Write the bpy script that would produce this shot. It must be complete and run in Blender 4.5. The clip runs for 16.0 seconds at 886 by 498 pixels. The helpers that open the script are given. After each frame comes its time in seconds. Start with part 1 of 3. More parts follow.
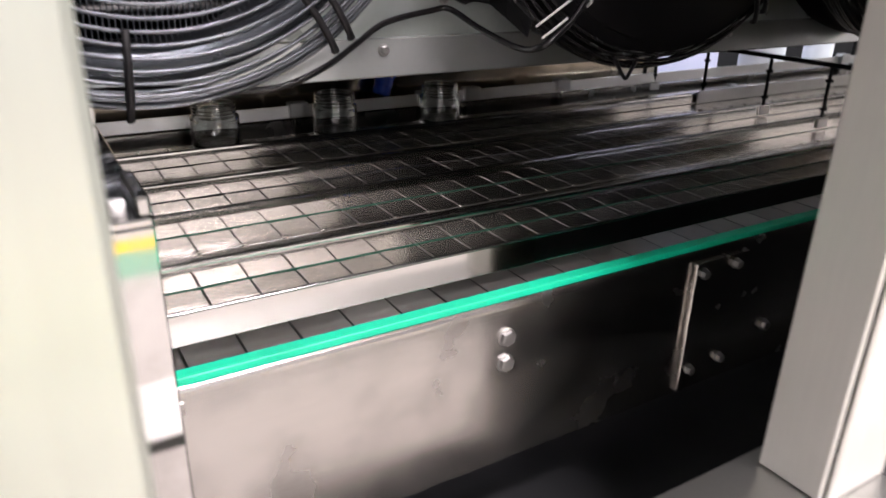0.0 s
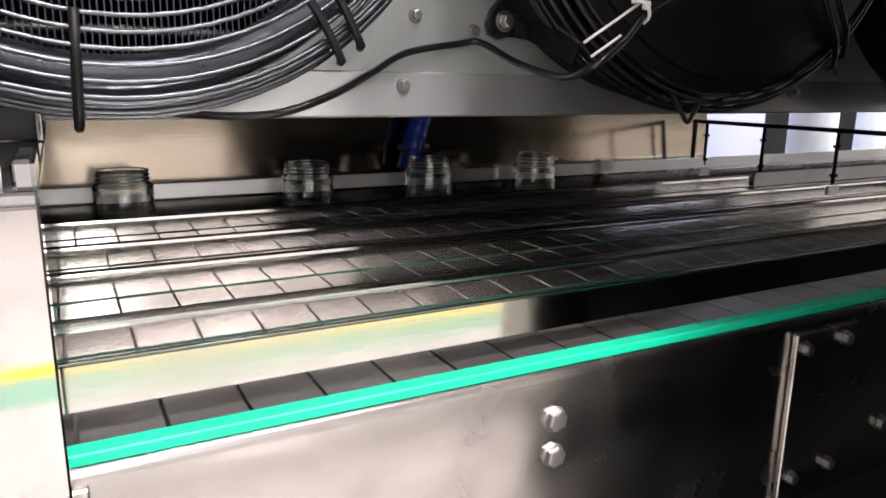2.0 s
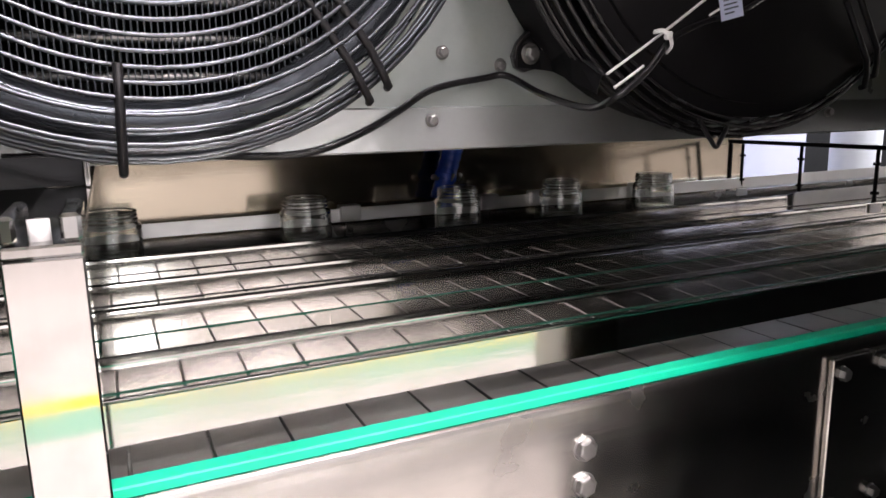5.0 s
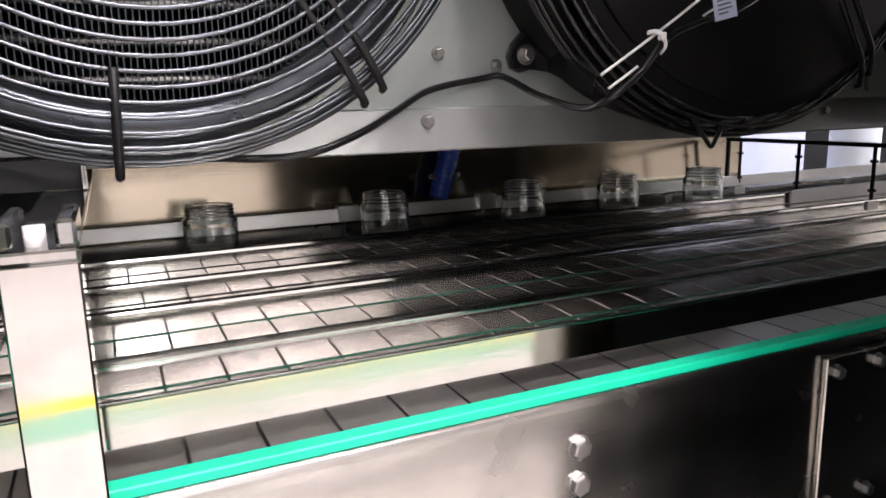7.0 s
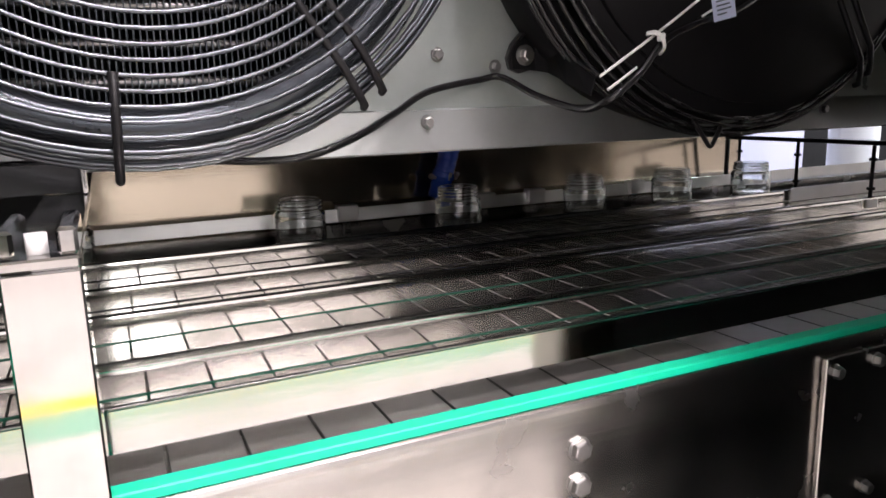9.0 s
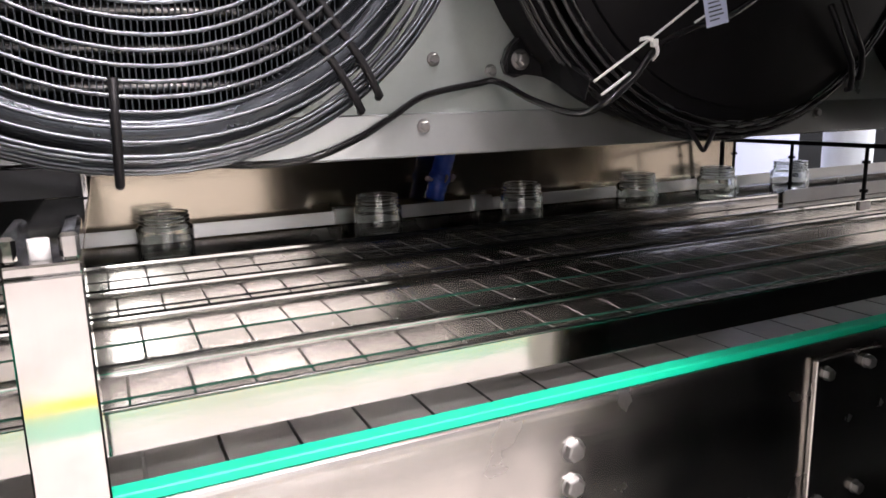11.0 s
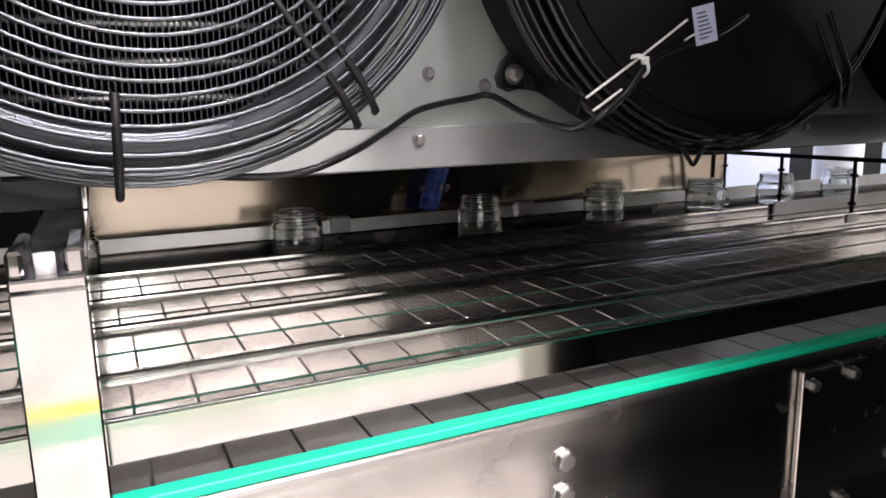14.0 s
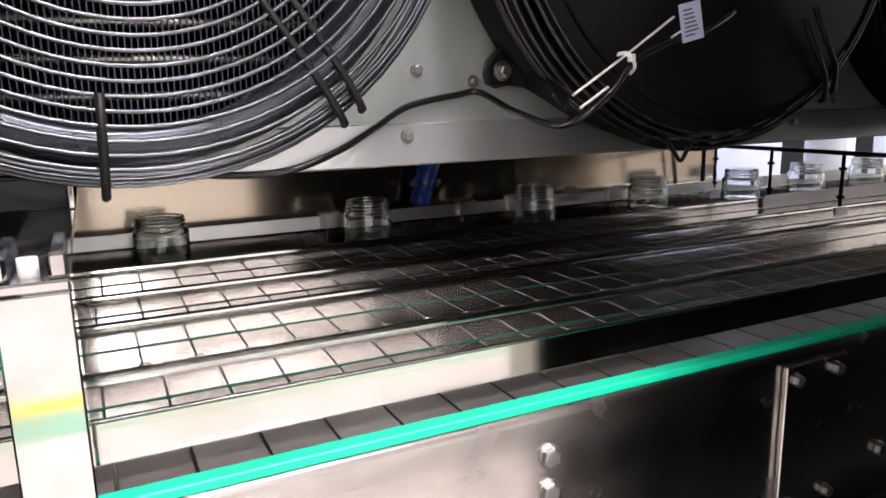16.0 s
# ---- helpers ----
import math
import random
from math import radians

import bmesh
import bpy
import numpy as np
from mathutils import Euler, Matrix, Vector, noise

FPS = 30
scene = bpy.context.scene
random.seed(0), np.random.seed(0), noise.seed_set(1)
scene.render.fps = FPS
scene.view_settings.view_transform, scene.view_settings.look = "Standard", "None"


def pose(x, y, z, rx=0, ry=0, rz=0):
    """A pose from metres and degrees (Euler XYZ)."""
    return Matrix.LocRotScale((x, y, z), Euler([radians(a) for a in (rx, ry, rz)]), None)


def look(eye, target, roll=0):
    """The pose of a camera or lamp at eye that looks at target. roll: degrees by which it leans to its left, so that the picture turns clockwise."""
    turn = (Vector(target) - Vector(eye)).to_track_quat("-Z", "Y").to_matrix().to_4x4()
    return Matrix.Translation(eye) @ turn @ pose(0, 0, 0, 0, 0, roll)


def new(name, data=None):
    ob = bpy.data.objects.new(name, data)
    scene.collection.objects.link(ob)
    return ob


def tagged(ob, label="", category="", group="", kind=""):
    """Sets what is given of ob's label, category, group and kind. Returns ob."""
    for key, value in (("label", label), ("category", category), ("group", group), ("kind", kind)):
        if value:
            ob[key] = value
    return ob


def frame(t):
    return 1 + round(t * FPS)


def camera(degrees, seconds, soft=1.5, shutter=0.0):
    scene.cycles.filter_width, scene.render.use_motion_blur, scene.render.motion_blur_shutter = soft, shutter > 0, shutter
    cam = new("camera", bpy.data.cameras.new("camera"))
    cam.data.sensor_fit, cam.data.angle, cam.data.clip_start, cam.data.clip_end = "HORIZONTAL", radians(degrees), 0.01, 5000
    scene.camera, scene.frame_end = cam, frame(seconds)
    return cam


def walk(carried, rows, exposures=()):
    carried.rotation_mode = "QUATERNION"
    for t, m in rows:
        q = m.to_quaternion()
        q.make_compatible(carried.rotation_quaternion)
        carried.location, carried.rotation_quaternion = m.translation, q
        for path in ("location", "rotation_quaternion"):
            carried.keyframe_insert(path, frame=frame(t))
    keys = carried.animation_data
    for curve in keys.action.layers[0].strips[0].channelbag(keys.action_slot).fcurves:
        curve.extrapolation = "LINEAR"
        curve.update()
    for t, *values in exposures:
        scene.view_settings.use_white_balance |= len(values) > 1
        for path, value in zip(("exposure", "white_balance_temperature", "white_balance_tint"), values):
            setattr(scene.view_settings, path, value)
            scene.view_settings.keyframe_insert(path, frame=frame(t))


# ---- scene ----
cam = camera(63.51, 16.0, soft=1.6, shutter=0.4)


def shot(x, y, z, yaw, pitch, roll):
    """A camera pose: yaw turns to the right of +y, roll lifts the camera's right side."""
    return pose(x, y, z, 90 + pitch, 0, -yaw) @ pose(0, 0, 0, 0, 0, roll)


walk(cam, [
    (0, shot(-0.2963, -0.3977, 0.2473, 31.04, -22.81, 1.22)),
    (0.2, shot(-0.2747, -0.3548, 0.1899, 31.07, -19.35, 1.54)),
    (0.5, shot(-0.2448, -0.3102, 0.1638, 30.16, -17.36, 1.73)),
    (1, shot(-0.2351, -0.3010, 0.1506, 29.53, -15.11, 1.74)),
    (1.5, shot(-0.2355, -0.3069, 0.1553, 28.90, -14.09, 1.31)),
    (2, shot(-0.2387, -0.3111, 0.1566, 28.10, -13.06, 0.83)),
    (2.5, shot(-0.2386, -0.3169, 0.1567, 27.04, -12.14, 0.27)),
    (3, shot(-0.2364, -0.3199, 0.1580, 26.09, -11.51, -0.21)),
    (3.5, shot(-0.2369, -0.3202, 0.1591, 25.38, -11.13, -0.59)),
    (4, shot(-0.2384, -0.3218, 0.1620, 24.98, -10.97, -0.84)),
    (6.5, shot(-0.2314, -0.3242, 0.1657, 24.81, -11.46, -1.24)),
    (7, shot(-0.2335, -0.3268, 0.1671, 24.74, -11.33, -1.36)),
    (7.5, shot(-0.2374, -0.3275, 0.1693, 24.81, -11.40, -1.33)),
    (8, shot(-0.2364, -0.3276, 0.1706, 24.78, -11.45, -1.42)),
    (8.5, shot(-0.2350, -0.3260, 0.1696, 24.76, -11.47, -1.52)),
    (9, shot(-0.2340, -0.3268, 0.1705, 24.79, -11.55, -1.58)),
    (11.5, shot(-0.2359, -0.3341, 0.1746, 25.07, -11.50, -1.51)),
    (12, shot(-0.2366, -0.3360, 0.1757, 25.10, -11.29, -1.56)),
    (12.5, shot(-0.2381, -0.3381, 0.1763, 25.17, -11.18, -1.43)),
    (13, shot(-0.2397, -0.3406, 0.1783, 25.34, -10.94, -1.31)),
    (13.5, shot(-0.2402, -0.3409, 0.1788, 25.45, -10.96, -1.18)),
    (14, shot(-0.2392, -0.3396, 0.1791, 25.56, -10.97, -1.08)),
    (14.5, shot(-0.2385, -0.3375, 0.1796, 25.69, -11.15, -1.00)),
    (15, shot(-0.2401, -0.3353, 0.1792, 25.81, -11.21, -0.96)),
    (15.5, shot(-0.2396, -0.3375, 0.1807, 25.94, -11.43, -1.04)),
    (16, shot(-0.2349, -0.3435, 0.1840, 25.97, -11.66, -1.20)),
], exposures=[(0.0, 0.19), (0.5, 0.41), (1.0, 0.48), (9.0, 0.51), (16.0, 0.55)])

# ---- light ----
world = bpy.data.worlds.new("hall_light")
scene.world = world
world.use_nodes = True
world.node_tree.nodes["Background"].inputs[0].default_value = (1.0, 0.985, 0.95, 1)
world.node_tree.nodes["Background"].inputs[1].default_value = 0.15


def hall_or_fill_lamp(x, y, z, target, watts, sx, sy, colour):
    data = bpy.data.lights.new("hall_or_fill_lamp", "AREA")
    data.shape, data.size, data.size_y, data.energy, data.color = "RECTANGLE", sx, sy, watts, colour
    ob = new("hall_or_fill_lamp", data)
    ob.matrix_world = look((x, y, z), target)
    return ob


for lx, ly, watts, size in ((-5.8, -4.6, 110, 1.1), (-2.5, -4.6, 110, 1.1), (0.7, -4.6, 170, 0.4), (0.35, -1.9, 190, 0.5), (3.2, -1.9, 110, 1.1)):
    hall_or_fill_lamp(lx, ly, 3.25, (lx, ly, 0.0), watts, 2.2 * size, size, (1.0, 0.885, 0.92))
# added lamp: brightens the partition past the tunnel's open end
hall_or_fill_lamp(2.4, 1.0, 2.6, (1.5, 1.3, 0.0), 380, 1.2, 0.3, (0.88, 0.93, 1.0))
# added weak fill along the tunnel from its far end
hall_or_fill_lamp(4.3, -0.05, 0.75, (0.7, 0.62, 0.06), 4, 0.9, 0.5, (1.0, 0.91, 0.83))
# added unseen light strip that makes the hot spots on the slats
hall_or_fill_lamp(-0.12, -6.94, 1.85, (-0.12, 0.0, 1.85), 12, 0.45, 1.9, (0.97, 0.98, 1.0)).name = "window_light"


# ---- materials ----
def material(name, colour, rough=0.5, metal=0.0, grain=0.0, grain_scale=(40, 40, 40), wear=0.0, wear_scale=6.0,
             bump=0.0, wear_colour=None, rough_wear=0.15, spec=0.5, object_random=0.0):
    m = bpy.data.materials.new(name)
    m.use_nodes = True
    nt = m.node_tree
    b = nt.nodes["Principled BSDF"]
    b.inputs["Base Color"].default_value = (*colour, 1)
    b.inputs["Roughness"].default_value = rough
    b.inputs["Metallic"].default_value = metal
    b.inputs["Specular IOR Level"].default_value = spec
    tc = nt.nodes.new("ShaderNodeTexCoord")
    mp = nt.nodes.new("ShaderNodeMapping")
    mp.inputs["Scale"].default_value = grain_scale
    nt.links.new(tc.outputs["Object"], mp.inputs["Vector"])
    fine = nt.nodes.new("ShaderNodeTexNoise")
    fine.inputs["Scale"].default_value = 10.0
    fine.inputs["Detail"].default_value = 4.0
    nt.links.new(mp.outputs["Vector"], fine.inputs["Vector"])
    big = nt.nodes.new("ShaderNodeTexNoise")
    big.inputs["Scale"].default_value = wear_scale
    big.inputs["Detail"].default_value = 5.0
    nt.links.new(tc.outputs["Object"], big.inputs["Vector"])
    # colour: grain and wear
    mix = nt.nodes.new("ShaderNodeMix")
    mix.data_type = "RGBA"
    dark = wear_colour or tuple(c * 0.6 for c in colour)
    mix.inputs["A"].default_value = (*colour, 1)
    mix.inputs["B"].default_value = (*dark, 1)
    add = nt.nodes.new("ShaderNodeMath")
    add.operation = "MULTIPLY_ADD"
    ramp = nt.nodes.new("ShaderNodeMapRange")
    ramp.inputs["From Min"].default_value, ramp.inputs["From Max"].default_value = 0.42, 0.72
    ramp.inputs["To Max"].default_value = wear
    ramp.interpolation_type = "SMOOTHSTEP"
    nt.links.new(big.outputs["Fac"], ramp.inputs["Value"])
    add.inputs[1].default_value = grain
    nt.links.new(fine.outputs["Fac"], add.inputs[0])
    nt.links.new(ramp.outputs["Result"], add.inputs[2])
    nt.links.new(add.outputs[0], mix.inputs["Factor"])
    last = mix.outputs["Result"]
    if object_random:
        info = nt.nodes.new("ShaderNodeObjectInfo")
        hsv = nt.nodes.new("ShaderNodeHueSaturation")
        rng = nt.nodes.new("ShaderNodeMapRange")
        rng.inputs["To Min"].default_value, rng.inputs["To Max"].default_value = 1 - object_random, 1 + object_random
        nt.links.new(info.outputs["Random"], rng.inputs["Value"])
        nt.links.new(rng.outputs["Result"], hsv.inputs["Value"])
        nt.links.new(last, hsv.inputs["Color"])
        last = hsv.outputs["Color"]
    nt.links.new(last, b.inputs["Base Color"])
    # roughness
    rr = nt.nodes.new("ShaderNodeMath")
    rr.operation = "MULTIPLY_ADD"
    rr.inputs[1].default_value = rough_wear
    rr.inputs[2].default_value = rough - 0.5 * rough_wear
    nt.links.new(big.outputs["Fac"], rr.inputs[0])
    nt.links.new(rr.outputs[0], b.inputs["Roughness"])
    if bump:
        bp = nt.nodes.new("ShaderNodeBump")
        bp.inputs["Strength"].default_value = bump
        bp.inputs["Distance"].default_value = 0.001
        nt.links.new(fine.outputs["Fac"], bp.inputs["Height"])
        nt.links.new(bp.outputs["Normal"], b.inputs["Normal"])
    return m


M_SIDE = material("brushed_steel_side", (0.49, 0.475, 0.455), 0.23, 1.0, 0.25, (1, 30, 30), 0.55, 15, 0.06, rough_wear=0.42)
M_POST = material("polished_steel_post", (0.57, 0.56, 0.55), 0.06, 1.0, 0.15, (30, 30, 2), 0.4, 28, 0.025, rough_wear=0.14)
M_GUIDE = material("mirror_steel_guide", (0.77, 0.755, 0.72), 0.09, 1.0, 0.1, (1, 20, 20), 0.25, 14, 0.015, rough_wear=0.1)
M_GUIDE_FRONT = material("satin_steel_guide", (0.49, 0.48, 0.465), 0.10, 1.0, 0.1, (1.5, 8, 8), 0.25, 14, 0.06, rough_wear=0.16)
M_SLAT = material("steel_slat", (0.80, 0.765, 0.72), 0.22, 1.0, 0.2, (6, 12, 10), 0.35, 30, 0.16, rough_wear=0.24, object_random=0.08)
# front slats: darker, duller copy of the slat steel, standing for dark reflections
M_SLAT_FRONT = material("shade_toned_slat", (0.60, 0.575, 0.545), 0.31, 0.92, 0.3, (2, 40, 10), 0.5, 25, 0.05, rough_wear=0.15, object_random=0.12)
M_EDGE = material("shaded_slat_edge", (0.27, 0.26, 0.25), 0.30, 1.0, 0.3, (40, 40, 40), 0.4, 40)
M_BED = material("bed_steel", (0.55, 0.53, 0.5), 0.3, 1.0, 0.2, (1, 30, 30), 0.4, 10)
M_STRIP = material("steel_lane_strip", (0.64, 0.62, 0.59), 0.17, 1.0, 0.15, (1, 40, 10), 0.3, 20, 0.03)
M_RAIL = material("brushed_rail_steel", (0.70, 0.70, 0.69), 0.36, 0.85, 0.15, (1, 30, 30), 0.25, 12, 0.03)
M_WALL = material("tan_steel_wall", (0.45, 0.39, 0.305), 0.13, 1.0, 0.2, (2, 2, 40), 0.35, 4, 0.04, rough_wear=0.1)
M_CABINET = material("cabinet_steel", (0.6, 0.6, 0.58), 0.36, 1.0, 0.2, (30, 30, 2), 0.25, 5, 0.05)
M_JAMB = material("satin_steel_jamb", (0.72, 0.715, 0.67), 0.42, 0.4, 0.2, (30, 30, 2), 0.3, 7, 0.05)
# base colour holds the green cast of the floor's reflection
M_DOOR = material("green_cast_steel_door", (0.56, 0.60, 0.53), 0.30, 0.7, 0.2, (30, 30, 2), 0.4, 9, 0.05)
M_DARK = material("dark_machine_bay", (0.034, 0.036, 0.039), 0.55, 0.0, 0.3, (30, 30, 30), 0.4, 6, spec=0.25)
M_EVAP = material("galvanised_panel", (0.43, 0.475, 0.455), 0.31, 0.45, 0.2, (20, 20, 20), 0.6, 9, 0.03, rough_wear=0.3)
# lip made paler than the panel, for the bright slats it reflects
M_LIP = material("lit_tone_sheet_lip", (0.68, 0.71, 0.70), 0.22, 0.7, 0.2, (20, 20, 20), 0.35, 7, 0.03)
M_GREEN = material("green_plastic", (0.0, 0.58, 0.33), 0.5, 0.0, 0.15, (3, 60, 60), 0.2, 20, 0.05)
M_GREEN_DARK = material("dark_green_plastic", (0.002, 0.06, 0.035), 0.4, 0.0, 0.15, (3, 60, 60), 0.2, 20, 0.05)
M_BLACK = material("black_coated_wire", (0.010, 0.010, 0.011), 0.45, 0.0, 0.2, (50, 50, 50), 0.3, 20, spec=0.25)
# guard wire in two tones: paler on the lit fan, darker on shaded ones
M_WIRE = material("lit_black_wire", (0.108, 0.117, 0.13), 0.3, 0.85, 0.2, (50, 50, 50), 0.3, 20)
M_WIRE_DARK = material("shaded_black_wire", (0.02, 0.02, 0.021), 0.25, 0.0, 0.2, (50, 50, 50), 0.3, 20)
M_FANBLACK = material("matt_black_steel", (0.010, 0.010, 0.011), 0.6, 0.0, 0.2, (40, 40, 40), 0.4, 12, spec=0.08)
# top edge of the guides, coloured dark for the dark housing it reflects
M_TOP_EDGE = material("reflection_dark_edge", (0.20, 0.20, 0.20), 0.16, 1.0, 0.3, (3, 40, 40), 0.5, 30, 0.05, rough_wear=0.15)
M_BRACKET = material("black_plated_bracket", (0.06, 0.06, 0.062), 0.32, 0.7, 0.2, (40, 40, 40), 0.4, 30)
M_SHROUD = material("black_shroud", (0.078, 0.088, 0.102), 0.2, 0.7, 0.3, (30, 30, 30), 0.5, 15, 0.1)
M_RUBBER = material("black_rubber_cable", (0.010, 0.010, 0.011), 0.24, 0.0, 0.2, (60, 60, 60), 0.3, 30)
# fins darker than bare aluminium, for the shade inside the fan opening
M_FIN = material("shaded_aluminium_fin", (0.078, 0.086, 0.096), 0.35, 1.0, 0.3, (40, 40, 40), 0.4, 20)
M_BOLT = material("zinc_bolt", (0.37, 0.365, 0.355), 0.38, 1.0, 0.2, (60, 60, 60), 0.25, 60)
M_WHITE = material("white_nylon", (0.75, 0.76, 0.75), 0.4, 0.0, 0.15, (60, 60, 60), 0.15, 40)
M_LABEL = material("paper_label", (0.50, 0.56, 0.74), 0.55, 0.0, 0.1, (60, 60, 60), 0.1, 40)
M_INK = material("label_ink", (0.06, 0.07, 0.1), 0.6)
M_BLUE = material("blue_hose", (0.015, 0.075, 0.50), 0.25, 0.0, 0.2, (60, 60, 60), 0.2, 40)
M_EPOXY = material("green_epoxy_floor", (0.24, 0.46, 0.32), 0.25, 0.0, 0.15, (3, 3, 3), 0.25, 1.2)
M_YELLOW = material("yellow_floor_paint", (0.88, 0.60, 0.01), 0.45, 0.0, 0.15, (6, 6, 6), 0.2, 2)
M_CONCRETE = material("pale_hall_floor", (0.58, 0.545, 0.505), 0.35, 0.0, 0.2, (3, 3, 3), 0.3, 1)
M_HALLWALL = material("white_hall_wall", (0.60, 0.605, 0.60), 0.6, 0.0, 0.1, (3, 3, 3), 0.15, 0.8)
M_ROOF = material("pale_hall_roof", (0.42, 0.42, 0.41), 0.6, 0.0, 0.2, (3, 3, 3), 0.3, 1)
M_PARTITION = material("pale_partition", (0.40, 0.40, 0.53), 0.6, 0.0, 0.1, (3, 3, 3), 0.2, 1.5)
M_DRUM = material("grey_white_drum", (0.62, 0.63, 0.66), 0.4, 0.0, 0.15, (4, 4, 4), 0.25, 3)

M_GLASS = bpy.data.materials.new("clear_jar_glass")
M_GLASS.use_nodes = True
_g = M_GLASS.node_tree.nodes["Principled BSDF"]
_g.inputs["Base Color"].default_value = (0.97, 0.995, 0.985, 1)
_g.inputs["Roughness"].default_value = 0.0
_g.inputs["Transmission Weight"].default_value = 1.0
_g.inputs["IOR"].default_value = 1.56
_g.inputs["Coat Weight"].default_value = 1.0
_g.inputs["Coat IOR"].default_value = 1.75
_g.inputs["Coat Roughness"].default_value = 0.02


# ---- mesh tools ----
def box(bm, x0, x1, y0, y1, z0, z1, bevel=0.0, seg=1):
    made = bmesh.ops.create_cube(bm, size=1.0)["verts"]
    bmesh.ops.transform(bm, verts=made, matrix=Matrix.Translation(((x0 + x1) / 2, (y0 + y1) / 2, (z0 + z1) / 2))
                        @ Matrix.Diagonal((x1 - x0, y1 - y0, z1 - z0, 1)))
    if bevel:
        edges = list({e for v in made for e in v.link_edges})
        bmesh.ops.bevel(bm, geom=edges, offset=bevel, segments=seg, affect="EDGES", profile=0.5)


def extrude_profile(bm, profile, x0, x1):
    """A closed y-z profile drawn along x."""
    a = [bm.verts.new((x0, y, z)) for y, z in profile]
    b = [bm.verts.new((x1, y, z)) for y, z in profile]
    n = len(profile)
    for i in range(n):
        bm.faces.new((a[i], a[(i + 1) % n], b[(i + 1) % n], b[i]))
    bm.faces.new(a[::-1])
    bm.faces.new(b)
    bmesh.ops.recalc_face_normals(bm, faces=bm.faces)


def sweep(bm, points, r, seg=10, closed=False, flat=1.0):
    """A round (or flattened) rod along a line of points."""
    pts = [Vector(p) for p in points]
    n = len(pts)
    rings, side = [], None
    for i, p in enumerate(pts):
        if closed:
            t = (pts[(i + 1) % n] - pts[i - 1]).normalized()
        else:
            t = (pts[min(i + 1, n - 1)] - pts[max(i - 1, 0)]).normalized()
        if side is None:
            side = t.orthogonal().normalized()
        side = (side - side.dot(t) * t).normalized()
        up = t.cross(side)
        rings.append([bm.verts.new(p + r * (math.cos(2 * math.pi * k / seg) * side + flat * math.sin(2 * math.pi * k / seg) * up))
                      for k in range(seg)])
    for i in range(n if closed else n - 1):
        a, b = rings[i], rings[(i + 1) % n]
        for k in range(seg):
            bm.faces.new((a[k], a[(k + 1) % seg], b[(k + 1) % seg], b[k]))
    if not closed:
        bm.faces.new(rings[0][::-1])
        bm.faces.new(rings[-1])
    for f in bm.faces:
        f.smooth = True


def smooth_line(points, steps=8):
    """Catmull-Rom line through the points."""
    p = [Vector(q) for q in points]
    p = [2 * p[0] - p[1]] + p + [2 * p[-1] - p[-2]]
    out = []
    for i in range(1, len(p) - 2):
        for k in range(steps):
            t = k / steps
            out.append(0.5 * (2 * p[i] + (p[i + 1] - p[i - 1]) * t + (2 * p[i - 1] - 5 * p[i] + 4 * p[i + 1] - p[i + 2]) * t * t
                              + (3 * p[i] - p[i - 1] - 3 * p[i + 1] + p[i + 2]) * t ** 3))
    out.append(p[-2])
    return out


def lathe(bm, profile, seg=32, axis="Z"):
    """A closed or open r-z profile turned round z."""
    rings = []
    for r, z in profile:
        if r < 1e-6:
            rings.append([bm.verts.new((0, 0, z))])
        else:
            rings.append([bm.verts.new((r * math.cos(2 * math.pi * k / seg), r * math.sin(2 * math.pi * k / seg), z)) for k in range(seg)])
    for a, b in zip(rings, rings[1:]):
        for k in range(seg):
            j = (k + 1) % seg
            if len(a) == 1 and len(b) == 1:
                continue
            if len(a) == 1:
                bm.faces.new((a[0], b[k], b[j]))
            elif len(b) == 1:
                bm.faces.new((a[k], a[j], b[0]))
            else:
                bm.faces.new((a[k], a[j], b[j], b[k]))
    bmesh.ops.recalc_face_normals(bm, faces=bm.faces)
    for f in bm.faces:
        f.smooth = True


def mesh_of(name, bm, mat):
    me = bpy.data.meshes.new(name)
    bm.to_mesh(me)
    bm.free()
    me.materials.append(mat)
    return me


def part(name, bm, mat, parent=None, label=""):
    ob = new(name, mesh_of(name, bm, mat))
    if parent:
        ob.parent = parent
    if label:
        ob["label"] = label
    return ob


def shared(name, me, parent, m):
    ob = new(name, me)
    ob.parent = parent
    ob.matrix_basis = m
    return ob


def thing(name, label, category, at=(0, 0, 0), group=""):
    ob = new(name)
    ob.empty_display_size = 0.02
    ob.location = at
    return tagged(ob, label, category, group)


def block(name, mat, dims, parent=None, bevel=0.0, label=""):
    bm = bmesh.new()
    box(bm, *dims, bevel)
    return part(name, bm, mat, parent, label)


# ---- the plan ----
P = 0.0381                       # chain pitch
SPEED = 0.052
X0, X1 = -1.55, 2.45             # machine ends
LANES = [                        # near edge, far edge, gap position at 7.0 s, direction, guide plate face, guide top
    (0.0128, 0.0598, -0.2512, 1, 0.0205, 0.0345),
    (0.0850, 0.1260, -0.2166, 1, 0.1270, 0.0210),
    (0.1955, 0.2425, -0.2438, -1, 0.2435, 0.0205),
    (0.2990, 0.3460, -0.2560, 1, 0.3470, 0.0180),
    (0.4250, 0.4720, -0.2276, -1, 0.4730, 0.0170),
    (0.4950, 0.5650, -0.2300, 1, None, None),
]

# ---- hall outside the cabinet ----
tagged(block("ground", M_CONCRETE, (-8, 6, -2.42, 6, -1.0, -0.95)), kind="structure")
tagged(block("floor_walkway", M_EPOXY, (-8, 6, -2.69, -2.42, -1.0, -0.9495)), kind="structure")
tagged(block("floor_line", M_YELLOW, (-8, 6, -2.82, -2.69, -1.0, -0.949)), kind="structure")
